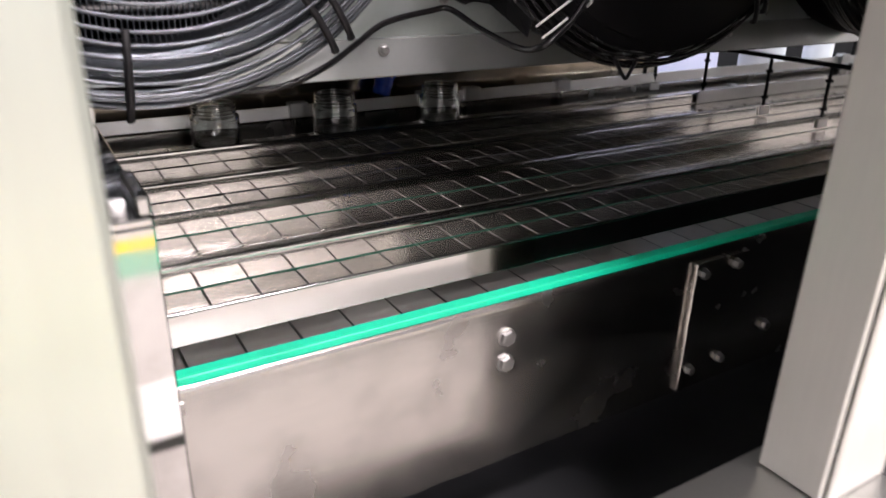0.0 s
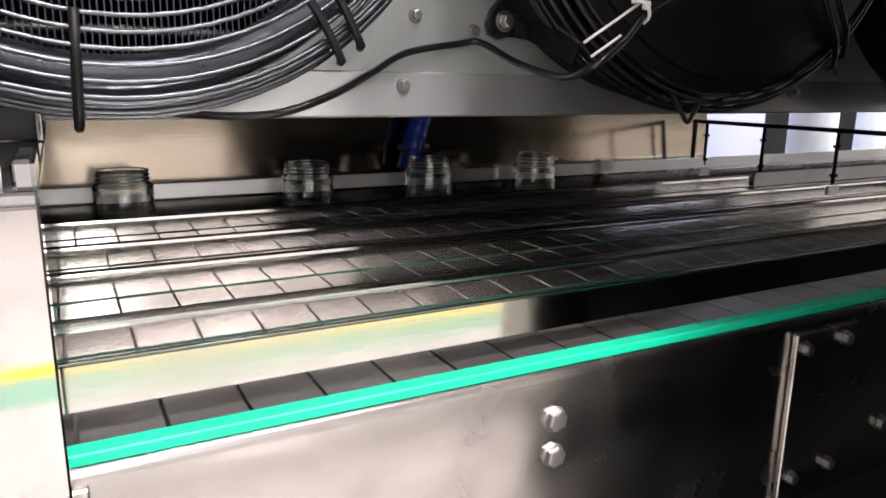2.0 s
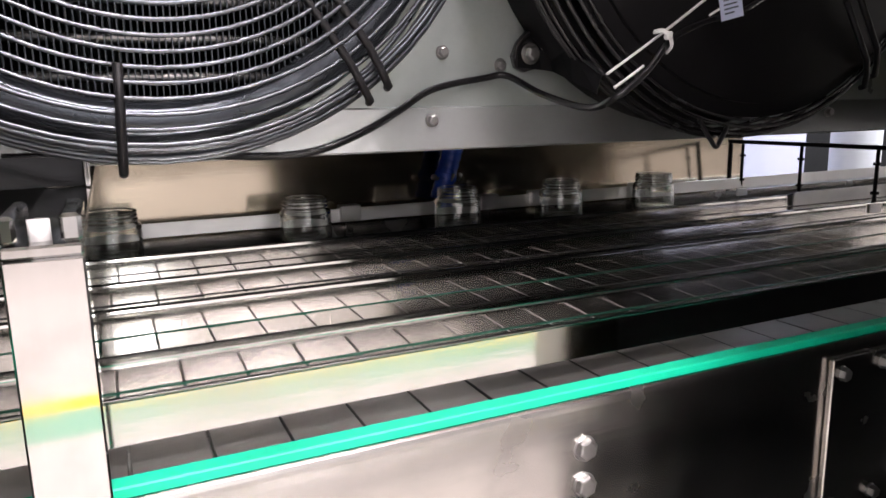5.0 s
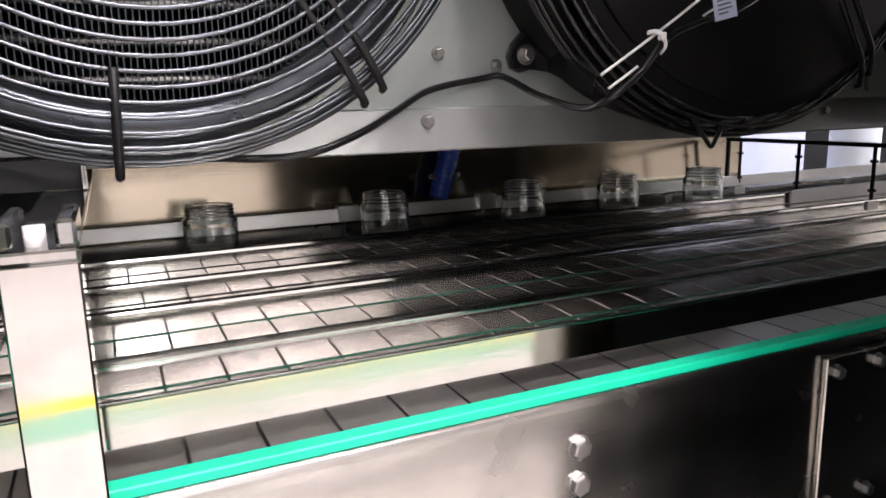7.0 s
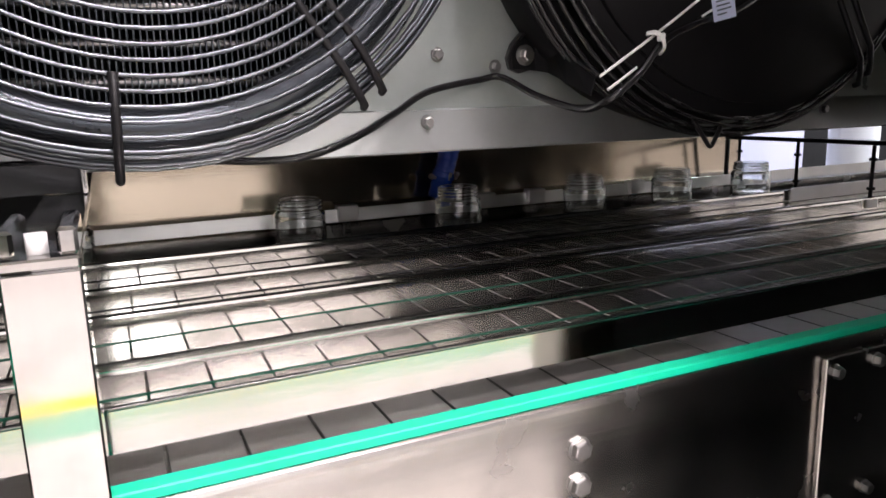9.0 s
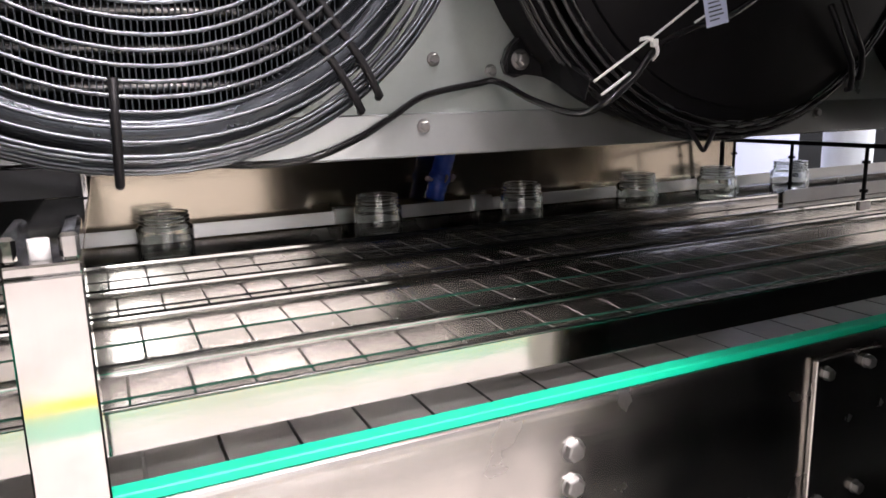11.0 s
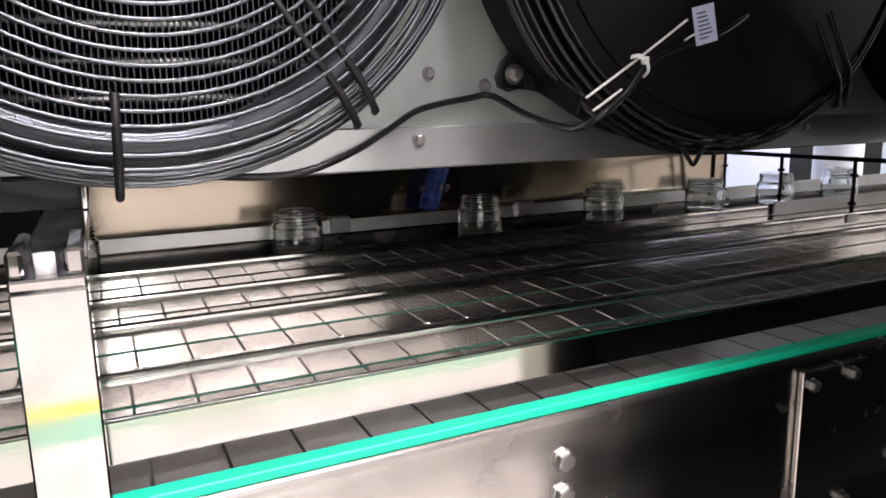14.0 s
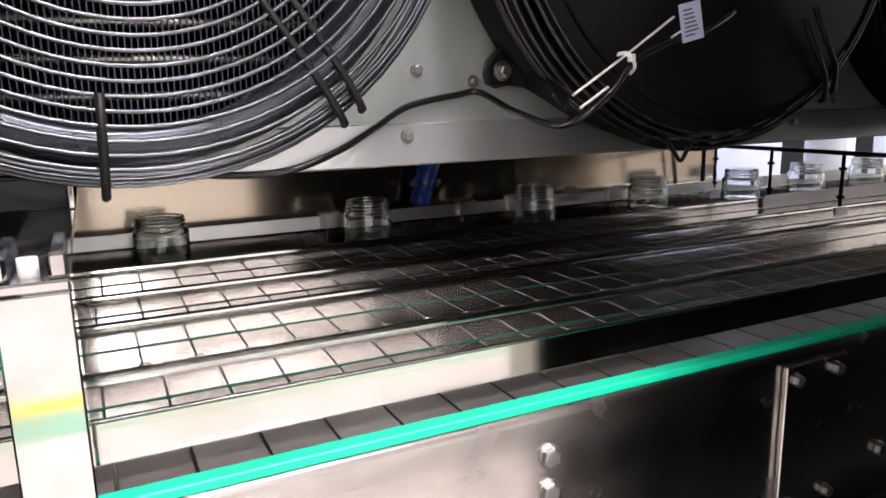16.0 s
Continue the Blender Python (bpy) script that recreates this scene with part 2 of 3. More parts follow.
tagged(block("floor", M_CONCRETE, (-8, 6, -7, -2.82, -1.0, -0.95)), kind="structure")
# unseen hall walls and roof, added pale for the steel to reflect
tagged(block("wall_south", M_HALLWALL, (-8, 6, -7.1, -7, -1.0, 3.4)), kind="structure")
tagged(block("wall_side_1", M_HALLWALL, (-8.1, -8, -7, 6, -1.0, 2.8)), kind="structure")
tagged(block("wall_side_2", M_HALLWALL, (6, 6.1, -7, 6, -1.0, 2.8)), kind="structure")
tagged(block("ceiling_hall", M_ROOF, (-8.2, 6.2, -7.2, 6, 3.4, 3.5)), kind="structure")
tagged(block("wall_partition", M_PARTITION, (0.4, 2.13, 1.55, 1.6, -0.95, 1.6)), kind="structure")

tagged(block("wall_far", M_HALLWALL, (-8, 6, 6, 6.1, -1.0, 3.4)), kind="structure")

# added black backdrop for the dark gaps beside the drums
tagged(block("wall_dark_panel", M_FANBLACK, (2.0, 5.0, 1.75, 1.8, -0.95, 1.6)), kind="structure")

# ---- cabinet round the conveyor ----
tagged(block("wall_west", M_CABINET, (X0 - 0.12, -0.42, -0.225, -0.2, -0.95, 1.1), bevel=0.006), kind="structure")
# unseen inner front wall: its dark and tan tones are set for the reflections
tagged(block("wall_front_3", M_WALL, (2.15, X1 + 0.1, -0.2, -0.175, -0.04, 1.1)), kind="structure")
tagged(block("wall_front_2", M_WALL, (0.95, 1.20, -0.2, -0.175, -0.04, 1.1)), kind="structure")
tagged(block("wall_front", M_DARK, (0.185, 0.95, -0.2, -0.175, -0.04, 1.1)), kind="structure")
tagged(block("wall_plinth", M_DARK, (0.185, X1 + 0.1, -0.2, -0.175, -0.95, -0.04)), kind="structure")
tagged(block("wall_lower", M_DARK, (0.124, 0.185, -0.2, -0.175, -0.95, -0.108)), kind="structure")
tagged(block("wall_end", M_CABINET, (X0 - 0.12, X0 - 0.1, -0.2, 0.70, -0.95, 1.1)), kind="structure")
north = tagged(block("wall_north", M_WALL, (X0 - 0.1, 0.835, 0.0, 0.01, -0.60, 1.1)), kind="structure")
north.location, north.rotation_euler = (0, 0.65, 0.0), (radians(-5), 0, 0)
# added dark sheet, standing for the dark cabinet inside left of the post
tagged(block("wall_dark_sheet", M_DARK, (-1.3, -0.305, 0.612, 0.616, -0.25, 0.2)), kind="structure")
tagged(block("ceiling", M_CABINET, (X0 - 0.12, X1 + 0.1, -0.225, 0.80, 1.1, 1.12)), kind="structure")
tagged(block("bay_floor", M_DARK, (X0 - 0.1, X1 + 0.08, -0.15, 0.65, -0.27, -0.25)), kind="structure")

# starts at 0.078 m so that the post does not mirror it
tagged(block("door_1", M_DOOR, (-0.325, -0.287, -0.281, -0.275, 0.078, 1.1), bevel=0.002), kind="structure")

# right jamb of the opening: a folded channel column on a sill plate
col = thing("door_jamb", "folded brushed stainless steel jamb of the open cabinet door", "door jamb", (0.122, -0.155, -0.095))
block("jamb_reveal", M_JAMB, (0.0, 0.004, -0.048, 0.0, 0.0, 1.19), col, 0.0015)
# unseen back flange, toned tan and darker for its reflection in the rail
block("jamb_back", M_WALL, (0.004, 0.064, -0.004, 0.0, 0.0, 1.19), col, 0.0015)
block("jamb_front", M_JAMB, (0.004, 0.07, -0.052, -0.048, 0.0, 1.19), col, 0.0015)
block("sill_plate", M_CABINET, (-0.403, 0.07, -0.07, 0.012, -0.012, -0.0005), col, 0.001)

# ---- conveyor ----
conv = thing("conveyor_frame", "long stainless steel conveyor frame with a green plastic wear strip", "conveyor frame", (0, 0, -0.156))
UP = 0.156


def conv_block(name, mat, dims, bevel=0.0, label=""):
    x0, x1, y0, y1, z0, z1 = dims
    return block(name, mat, (x0, x1, y0, y1, z0 + UP, z1 + UP), conv, bevel, label)


bm = bmesh.new()
extrude_profile(bm, [(0.0, 0.0), (0.003, 0.0), (0.003, UP - 0.006), (0.0125, UP - 0.006), (0.0125, UP - 0.003),
                     (0.0058, UP - 0.003), (0.0040, UP - 0.0034), (0.0024, UP - 0.0045), (0.0012, UP - 0.0061), (0.0004, UP - 0.0082), (0.0, UP - 0.0105)], X0, X1)
side = part("side_plate", bm, M_SIDE, conv)
bm = bmesh.new()
extrude_profile(bm, [(0.0004, UP - 0.0028), (0.0121, UP - 0.0028), (0.0121, UP + 0.0014), (0.0113, UP + 0.0022),
                     (0.0014, UP + 0.0022), (0.0006, UP + 0.0014)], X0, X1)
part("wear_strip", bm, M_GREEN, conv, "bright green plastic wear strip")
conv_block("bed_plate", M_BED, (X0, X1, 0.017, 0.60, -0.012, -0.009))
conv_block("far_side_plate", M_SIDE, (X0, X1, 0.60, 0.603, -0.156, 0.012))
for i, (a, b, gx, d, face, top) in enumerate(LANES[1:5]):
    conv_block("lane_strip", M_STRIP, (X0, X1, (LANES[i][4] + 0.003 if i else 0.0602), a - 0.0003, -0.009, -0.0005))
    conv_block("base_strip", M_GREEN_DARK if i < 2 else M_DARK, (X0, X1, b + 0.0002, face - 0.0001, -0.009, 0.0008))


def hex_bolt(parent, x, y, z, r=0.0085, h=0.006, washer=0.0):
    """A hexagon head whose axis runs along y."""
    bm = bmesh.new()
    n = 6
    for y0, y1, rr, seg in ((0, -0.0012, max(washer, r * 1.12), 20), (-0.0012, -h, r, 6)):
        prof = [(rr, y0), (rr, y1 + 0.3 * h), (0.9 * rr, y1 + 0.08 * h), (0.72 * rr, y1), (0, y1)] if seg == 6 else [(rr, y0), (rr, y1 + 0.0008), (rr - 0.0008, y1), (0, y1)]
        rings = []
        for q, yy in prof[:-1]:
            rings.append([bm.verts.new((q * math.cos(2 * math.pi * k / seg + 0.3), yy, q * math.sin(2 * math.pi * k / seg + 0.3))) for k in range(seg)])
        for u, w in zip(rings, rings[1:]):
            for k in range(seg):
                bm.faces.new((u[k], u[(k + 1) % seg], w[(k + 1) % seg], w[k]))
        bm.faces.new(rings[-1])
    bmesh.ops.recalc_face_normals(bm, faces=bm.faces)
    ob = part("bolt", bm, M_BOLT, parent)
    ob.location = (x, y, z)
    return ob


conv_block("tab", M_BED, (-0.2493, -0.2415, -0.003, 0.0, -0.0225, -0.0125), 0.0008)
hex_bolt(conv, 0.0035, 0.0, -0.0352 + UP, 0.0071, 0.005)
hex_bolt(conv, 0.0035, 0.0, -0.0590 + UP, 0.0071, 0.005)
hex_bolt(conv, 0.3384, 0.0, -0.1114 + UP, 0.006)

cover = thing("cover_plate", "bolted stainless steel cover plate with folded edge", "cover plate", (0.212, -0.0005, -0.1525))
block("plate", M_SIDE, (0.0088, 0.068, -0.003, 0.0, 0.0, 0.137), cover, 0.0006)
block("edge_rib", M_SIDE, (0.0, 0.0085, -0.0045, 0.0, 0.0, 0.1375), cover, 0.0008)
for x, z in ((0.223, -0.0265), (0.2684, -0.0252), (0.2254, -0.1302), (0.2681, -0.1286)):
    hex_bolt(cover, x - 0.212, -0.003, z + 0.1525, 0.005, 0.006)

# guide plates between the lanes; their upper edge leans back
for i, (a, b, gx, d, face, top) in enumerate(LANES[1:5]):
    g = thing("guide_plate", "polished stainless steel lane guide plate with bent upper edge", "guide rail", (0, face, 0.0), "lane guide plates")
    # upright foot, then a smooth bend backwards and a straight leaning lip
    most, bend = radians(11), (0.0140, 0.0130, 0.0112, 0.0105)[i]
    line, y, z, steps = [(0.0, 0.001)], 0.0, 0.001, 20
    while z < top - 1e-6:
        dz = (top - 0.001) / steps
        z += dz
        lean_back = most * min(max((z - bend) / 0.0065, 0.0), 1.0)
        y += dz * math.tan(lean_back)
        line.append((y, z))
    bm = bmesh.new()
    extrude_profile(bm, line + [(q + 0.0024, w) for q, w in line[::-1]], X0, X1)
    for f in bm.faces:
        f.smooth = True
    for e in bm.edges:
        e.smooth = e.calc_face_angle(0.0) < 0.5
    plate = part("plate", bm, M_GUIDE, g)
    # strip added on the top edge to carry its dark reflection
    bm = bmesh.new()
    extrude_profile(bm, [(y - 0.0002, top + 0.0001), (y - 0.0002, top + 0.0015), (y + 0.0004, top + 0.0019),
                         (y + 0.0020, top + 0.0019), (y + 0.0026, top + 0.0015), (y + 0.0026, top + 0.0001)], X0, X1)
    edge = part("dark_top_edge", bm, M_TOP_EDGE, g, "top edge coloured dark for its reflection")
    if not i:
        plate.rotation_euler = edge.rotation_euler = (radians(1.8), 0, 0)

# overlapping end piece of the jars' guide
over = thing("guide_extension", "satin stainless steel guide end piece lapped over the jars' guide plate", "guide rail", (0.744, 0.4665, 0.0))
bm = bmesh.new()
outline = [(0.0, 0.001), (0.0, 0.016), (0.002, 0.0205), (0.006, 0.0225), (X1 - 0.75, 0.0225), (X1 - 0.75, 0.001)]
near = [bm.verts.new((x, 0.0, z)) for x, z in outline]
away = [bm.verts.new((x, 0.0028, z)) for x, z in outline]
bm.faces.new(near)
bm.faces.new(away[::-1])
for k in range(len(outline)):
    j = (k + 1) % len(outline)
    bm.faces.new((near[k], away[k], away[j], near[j]))
bmesh.ops.recalc_face_normals(bm, faces=bm.faces)
part("plate", bm, M_RAIL, over)

front = thing("front_guide_rail", "tall polished stainless steel guide rail over the front lane", "guide rail", (0, LANES[0][4], 0.0))
block("rail_plate", M_GUIDE_FRONT, (X0, X1, 0.0, 0.002, 0.0125, 0.0345), front, 0.0004).rotation_euler = (radians(-0.3), 0, 0)
block("dark_top_edge", M_TOP_EDGE, (X0, X1, -0.0007, 0.0023, 0.0347, 0.0362), front, 0.0004, "top edge coloured dark for its reflection")
for x in (-1.2, -0.272, 1.6):
    block("rail_arm", M_POST, (x, x + 0.014, -0.0243, -0.0001, 0.017, 0.030), front, 0.0006)

# ---- chains ----
def slat_mesh(width, mat, knuckle=True):
    """One table-top chain link: a thin plate with rounded corners, its origin at the gap before it."""
    bm = bmesh.new()
    lx0, lx1, c = 0.0007, P - 0.0007, 0.0020
    outline = []
    for (cx, cy, a0) in ((lx1 - c, c, -90), (lx1 - c, width - c, 0), (lx0 + c, width - c, 90), (lx0 + c, c, 180)):
        for k in range(4):
            a = radians(a0 + 30 * k)
            outline.append((cx + c * math.cos(a), cy + c * math.sin(a)))
    n = len(outline)
    cx, cy = (lx0 + lx1) / 2, width / 2
    levels = [(1.0, -0.003), (1.0, -0.0003), (None, 0.0)]
    rings = []
    for s, z in levels:
        ring = []
        for x, y in outline:
            if s is None:
                x, y = x - 0.0003 * (1 if x > cx else -1), y - 0.0003 * (1 if y > cy else -1)
            ring.append(bm.verts.new((x, y, z)))
        rings.append(ring)
    for u, w in zip(rings, rings[1:]):
        for k in range(n):
            bm.faces.new((u[k], u[(k + 1) % n], w[(k + 1) % n], w[k]))
    bm.faces.new(rings[-1])
    bm.faces.new(rings[0][::-1])
    # hinge knuckle that stands proud at the near end of the joint
    for y0, y1 in ((0.0002, 0.0056),) if knuckle else ():
        arc = [(lx0 - 0.0042 + 0.0050 * (1 - math.cos(math.pi * k / 6)), -0.0004 + 0.0015 * math.sin(math.pi * k / 6)) for k in range(7)]
        u = [bm.verts.new((x, y0 + 0.0015 * (1 - z / 0.0014), z)) for x, z in arc]
        w = [bm.verts.new((x, y1 - 0.0015 * (1 - z / 0.0014), z)) for x, z in arc]
        for k in range(6):
            f = bm.faces.new((u[k], u[k + 1], w[k + 1], w[k]))
            f.smooth = True
        bm.faces.new(u)
        bm.faces.new(w[::-1])
    bmesh.ops.recalc_face_normals(bm, faces=bm.faces)
    for f in bm.faces:               # cut edges of the plate, coloured dark for the shaded joints
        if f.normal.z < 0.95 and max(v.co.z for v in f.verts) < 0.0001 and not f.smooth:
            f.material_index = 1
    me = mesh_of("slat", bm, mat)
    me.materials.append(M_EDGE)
    return me


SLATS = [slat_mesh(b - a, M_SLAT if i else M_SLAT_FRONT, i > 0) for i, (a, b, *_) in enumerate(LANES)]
CHAINS = []
uneven = random.Random(7)
for i, (a, b, gx, d, face, top) in enumerate(LANES):
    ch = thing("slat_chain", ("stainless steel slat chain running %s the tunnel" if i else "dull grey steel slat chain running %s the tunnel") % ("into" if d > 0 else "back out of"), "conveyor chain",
               group="slat chains")
    first = gx - SPEED * 7.0 * d     # a gap's place at 0 s
    lo, hi = (-0.62 - 0.86, 1.5) if d > 0 else (-0.62, 1.5 + 0.86)
    k0, k1 = math.ceil((lo - first) / P), math.floor((hi - first) / P)
    for k in range(k0, k1):
        # every link sits a little out of true
        c = Matrix.Translation((P / 2, (b - a) / 2, 0))
        tilt = Matrix.Rotation(radians(uneven.uniform(-0.55, 0.55)), 4, "Y") @ Matrix.Rotation(radians(uneven.uniform(-0.35, 0.35)), 4, "X")
        shared("slat", SLATS[i], ch, Matrix.Translation((k * P, 0, 0)) @ c @ tilt @ c.inverted())
    CHAINS.append((ch, first, a, d))

# ---- jars ----
JAR_Y = 0.530
JARS_AT_0 = [0.2505, 0.0820, -0.0825, -0.2885, -0.5035, -0.7610, -1.0140]


def jar_mesh():
    bm = bmesh.new()
    out = [(0.0, 0.0005), (0.026, 0.0), (0.0305, 0.0015), (0.032, 0.005), (0.032, 0.047), (0.0312, 0.0505), (0.0285, 0.0525), (0.0275, 0.054),
           (0.0275, 0.0555), (0.0288, 0.0565), (0.0288, 0.0577), (0.0275, 0.0587), (0.0275, 0.0605), (0.0288, 0.0615), (0.0288, 0.0627),
           (0.0275, 0.0637), (0.0275, 0.0660), (0.0282, 0.0670), (0.0278, 0.0684), (0.0262, 0.0688)]
    inn = [(0.0250, 0.0682), (0.0246, 0.066), (0.0246, 0.0535), (0.0256, 0.0505), (0.0280, 0.0465), (0.0283, 0.0130), (0.0262, 0.0095), (0.020, 0.0082), (0.0, 0.0088)]
    lathe(bm, [(r * 0.97, z * 0.885) for r, z in out + inn], 48)
    return mesh_of("jar", bm, M_GLASS)


JAR = jar_mesh()
JARS = []
for x in JARS_AT_0:
    j = tagged(new("glass_jar", JAR), "empty clear glass jar with a screw-thread neck, standing on the chain", "jar", "jars on the chain")
    j.location = (x, JAR_Y, 0.0003)
    JARS.append((j, x))

# ---- back rail behind the jars ----
rail = thing("back_rail", "stainless steel guide rail behind the jars", "guide rail", (0, 0.585, 0.0))
block("rail_bar", M_RAIL, (X0, X1, 0.0, 0.004, 0.018, 0.036), rail, 0.0006).rotation_euler = (radians(-9), 0, 0)
# added bar and struts; their white stands for daylight on the rail
block("outer_bar", M_DRUM, (0.86, X1, 0.113, 0.119, -0.017, 0.008), rail, 0.001, "outer bar coloured white for the daylight on it")
for x in (1.0, 1.7, 2.3):
    block("outer_strut", M_DRUM, (x, x + 0.01, 0.0045, 0.1128, -0.012, -0.004), rail, 0.001)
# added blocks that stand for bright reflections along the rail, each on a bracket
for x in (-0.75, 0.035, 0.245, 0.33, 0.52, 1.35):
    block("clamp", M_RAIL, (x, x + 0.028, -0.004, 0.014, 0.020, 0.040), rail, 0.001)
    block("bracket", M_POST, (x + 0.009, x + 0.019, 0.0045, 0.0145, -0.009, 0.0199), rail, 0.001)

# ---- portal frames over the lanes ----
def portal(x, with_post):
    p = thing("cross_frame", "square stainless steel post carrying a cross bar over the lanes" if with_post else "dark steel cross bar with threaded rods holding the lane guides", "cross frame", (x, -0.03, 0))
    if with_post:
        block("post", M_POST, (-0.0276, 0.0, 0.0, 0.026, -0.156, 0.113), p, 0.0009)
        block("cross_bar", M_POST, (-0.0276, 0.0, 0.0, 0.63, 0.1132, 0.118), p, 0.001)
        block("bar_flange", M_POST, (-0.0276, -0.0215, 0.002, 0.055, 0.1182, 0.129), p, 0.0015)
        block("bar_flange", M_POST, (-0.0075, 0.0, 0.002, 0.055, 0.1182, 0.129), p, 0.0015)
        bm = bmesh.new()
        sweep(bm, [(-0.0148, 0.012, 0.1182), (-0.0148, 0.012, 0.1262)], 0.0042, 6)
        part("stud", bm, M_WHITE, p, "pale plastic stud cap")
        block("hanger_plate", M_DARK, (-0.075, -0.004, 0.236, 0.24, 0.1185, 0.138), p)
        block("hanger_edge", M_POST, (-0.0035, -0.0005, 0.225, 0.24, 0.1185, 0.138), p, 0.0005)
        return p
    block("cross_bar", M_BLACK, (-0.004, 0.004, 0.0, 0.652, 0.094, 0.1005), p, 0.001)
    block("corner_post", M_BLACK, (-0.003, 0.003, 0.645, 0.652, -0.02, 0.0938), p, 0.001)
    for y in (0.2435, 0.347, 0.473, 0.590):
        bm = bmesh.new()
        sweep(bm, [(0, y + 0.031, 0.018), (0, y + 0.031, 0.0938)], 0.0028, 10)
        rod = part("rod", bm, M_BLACK, p)
        for z in (0.072, 0.03):
            bm = bmesh.new()
            sweep(bm, [(0, y + 0.031, z), (0, y + 0.031, z + 0.004)], 0.006, 6)
            part("nut", bm, M_BLACK, rod)
        block("clip", M_RAIL, (-0.012, 0.012, y + 0.0265, y + 0.0295, 0.004, 0.017), p, 0.0006)
    return p


portal(-0.2472, True)
portal(0.763, False)
portal(1.45, False)

# ---- evaporator over the lanes ----
EV_Y = 0.257
evap = thing("evaporator", "grey sheet-metal evaporator housing hung over the lanes", "evaporator", (0, EV_Y, 0.128))
FANS = (-0.205, 0.294, 0.793, 1.292)
FAN_Z, FAN_R = 0.375, 0.241
# front panel with round openings, as a grid of faces round each hole
def holed_panel(bm, x0, x1, z0, z1, cx, cz, r, y, seg=48):
    inner, outer = [], []
    angles = sorted([2 * math.pi * k / seg + 0.01 for k in range(seg)]
                    + [math.atan2(zc - cz, xc - cx) % (2 * math.pi) for xc in (x0, x1) for zc in (z0, z1)])
    seg = len(angles)
    for a in angles:
        c, s = math.cos(a), math.sin(a)
        inner.append(bm.verts.new((cx + r * c, y, cz + r * s)))
        t = min(((x1 - cx) / c) if c > 1e-6 else ((x0 - cx) / c) if c < -1e-6 else 9, ((z1 - cz) / s) if s > 1e-6 else ((z0 - cz) / s) if s < -1e-6 else 9)
        outer.append(bm.verts.new((cx + t * c, y, cz + t * s)))
    for k in range(seg):
        j = (k + 1) % seg
        bm.faces.new((inner[k], inner[j], outer[j], outer[k]))


for cx in FANS:
    bm = bmesh.new()
    holed_panel(bm, cx - 0.2495, cx + 0.2495, 0.0375, 0.62, cx, FAN_Z - 0.128, 0.2085, 0.0)
    part("front_panel", bm, M_EVAP, evap)
bm = bmesh.new()
extrude_profile(bm, [(0.0, 0.0375), (-0.003, 0.036), (-0.008, 0.0015), (-0.0065, 0.0), (0.36, 0.0), (0.36, 0.003), (0.003, 0.003), (0.003, 0.0375)], FANS[0] - 0.2495, FANS[-1] + 0.2495)
part("drip_lip", bm, M_LIP, evap)
block("housing_top", M_EVAP, (FANS[0] - 0.2495, FANS[-1] + 0.2495, 0.0, 0.36, 0.62, 0.63), evap)
block("housing_back", M_EVAP, (FANS[0] - 0.2495, FANS[-1] + 0.2495, 0.355, 0.36, 0.003, 0.62), evap)
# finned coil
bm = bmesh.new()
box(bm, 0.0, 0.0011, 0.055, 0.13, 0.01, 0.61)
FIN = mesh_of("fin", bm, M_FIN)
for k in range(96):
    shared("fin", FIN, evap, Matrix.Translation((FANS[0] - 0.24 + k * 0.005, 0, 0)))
# dark sheet added behind the fins to keep their gaps dark
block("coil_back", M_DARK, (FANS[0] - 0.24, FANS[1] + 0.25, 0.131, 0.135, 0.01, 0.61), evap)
for k in range(19):
    bm = bmesh.new()
    sweep(bm, [(FANS[0] - 0.24, 0.062, 0.035 + 0.03 * k), (FANS[0] + 0.24, 0.062, 0.035 + 0.03 * k)], 0.0045, 8)
    part("coil_tube", bm, M_BOLT, evap)


def circle(cx, y, cz, r, n=72):
    return [(cx + r * math.cos(2 * math.pi * k / n), y, cz + r * math.sin(2 * math.pi * k / n)) for k in range(n)]


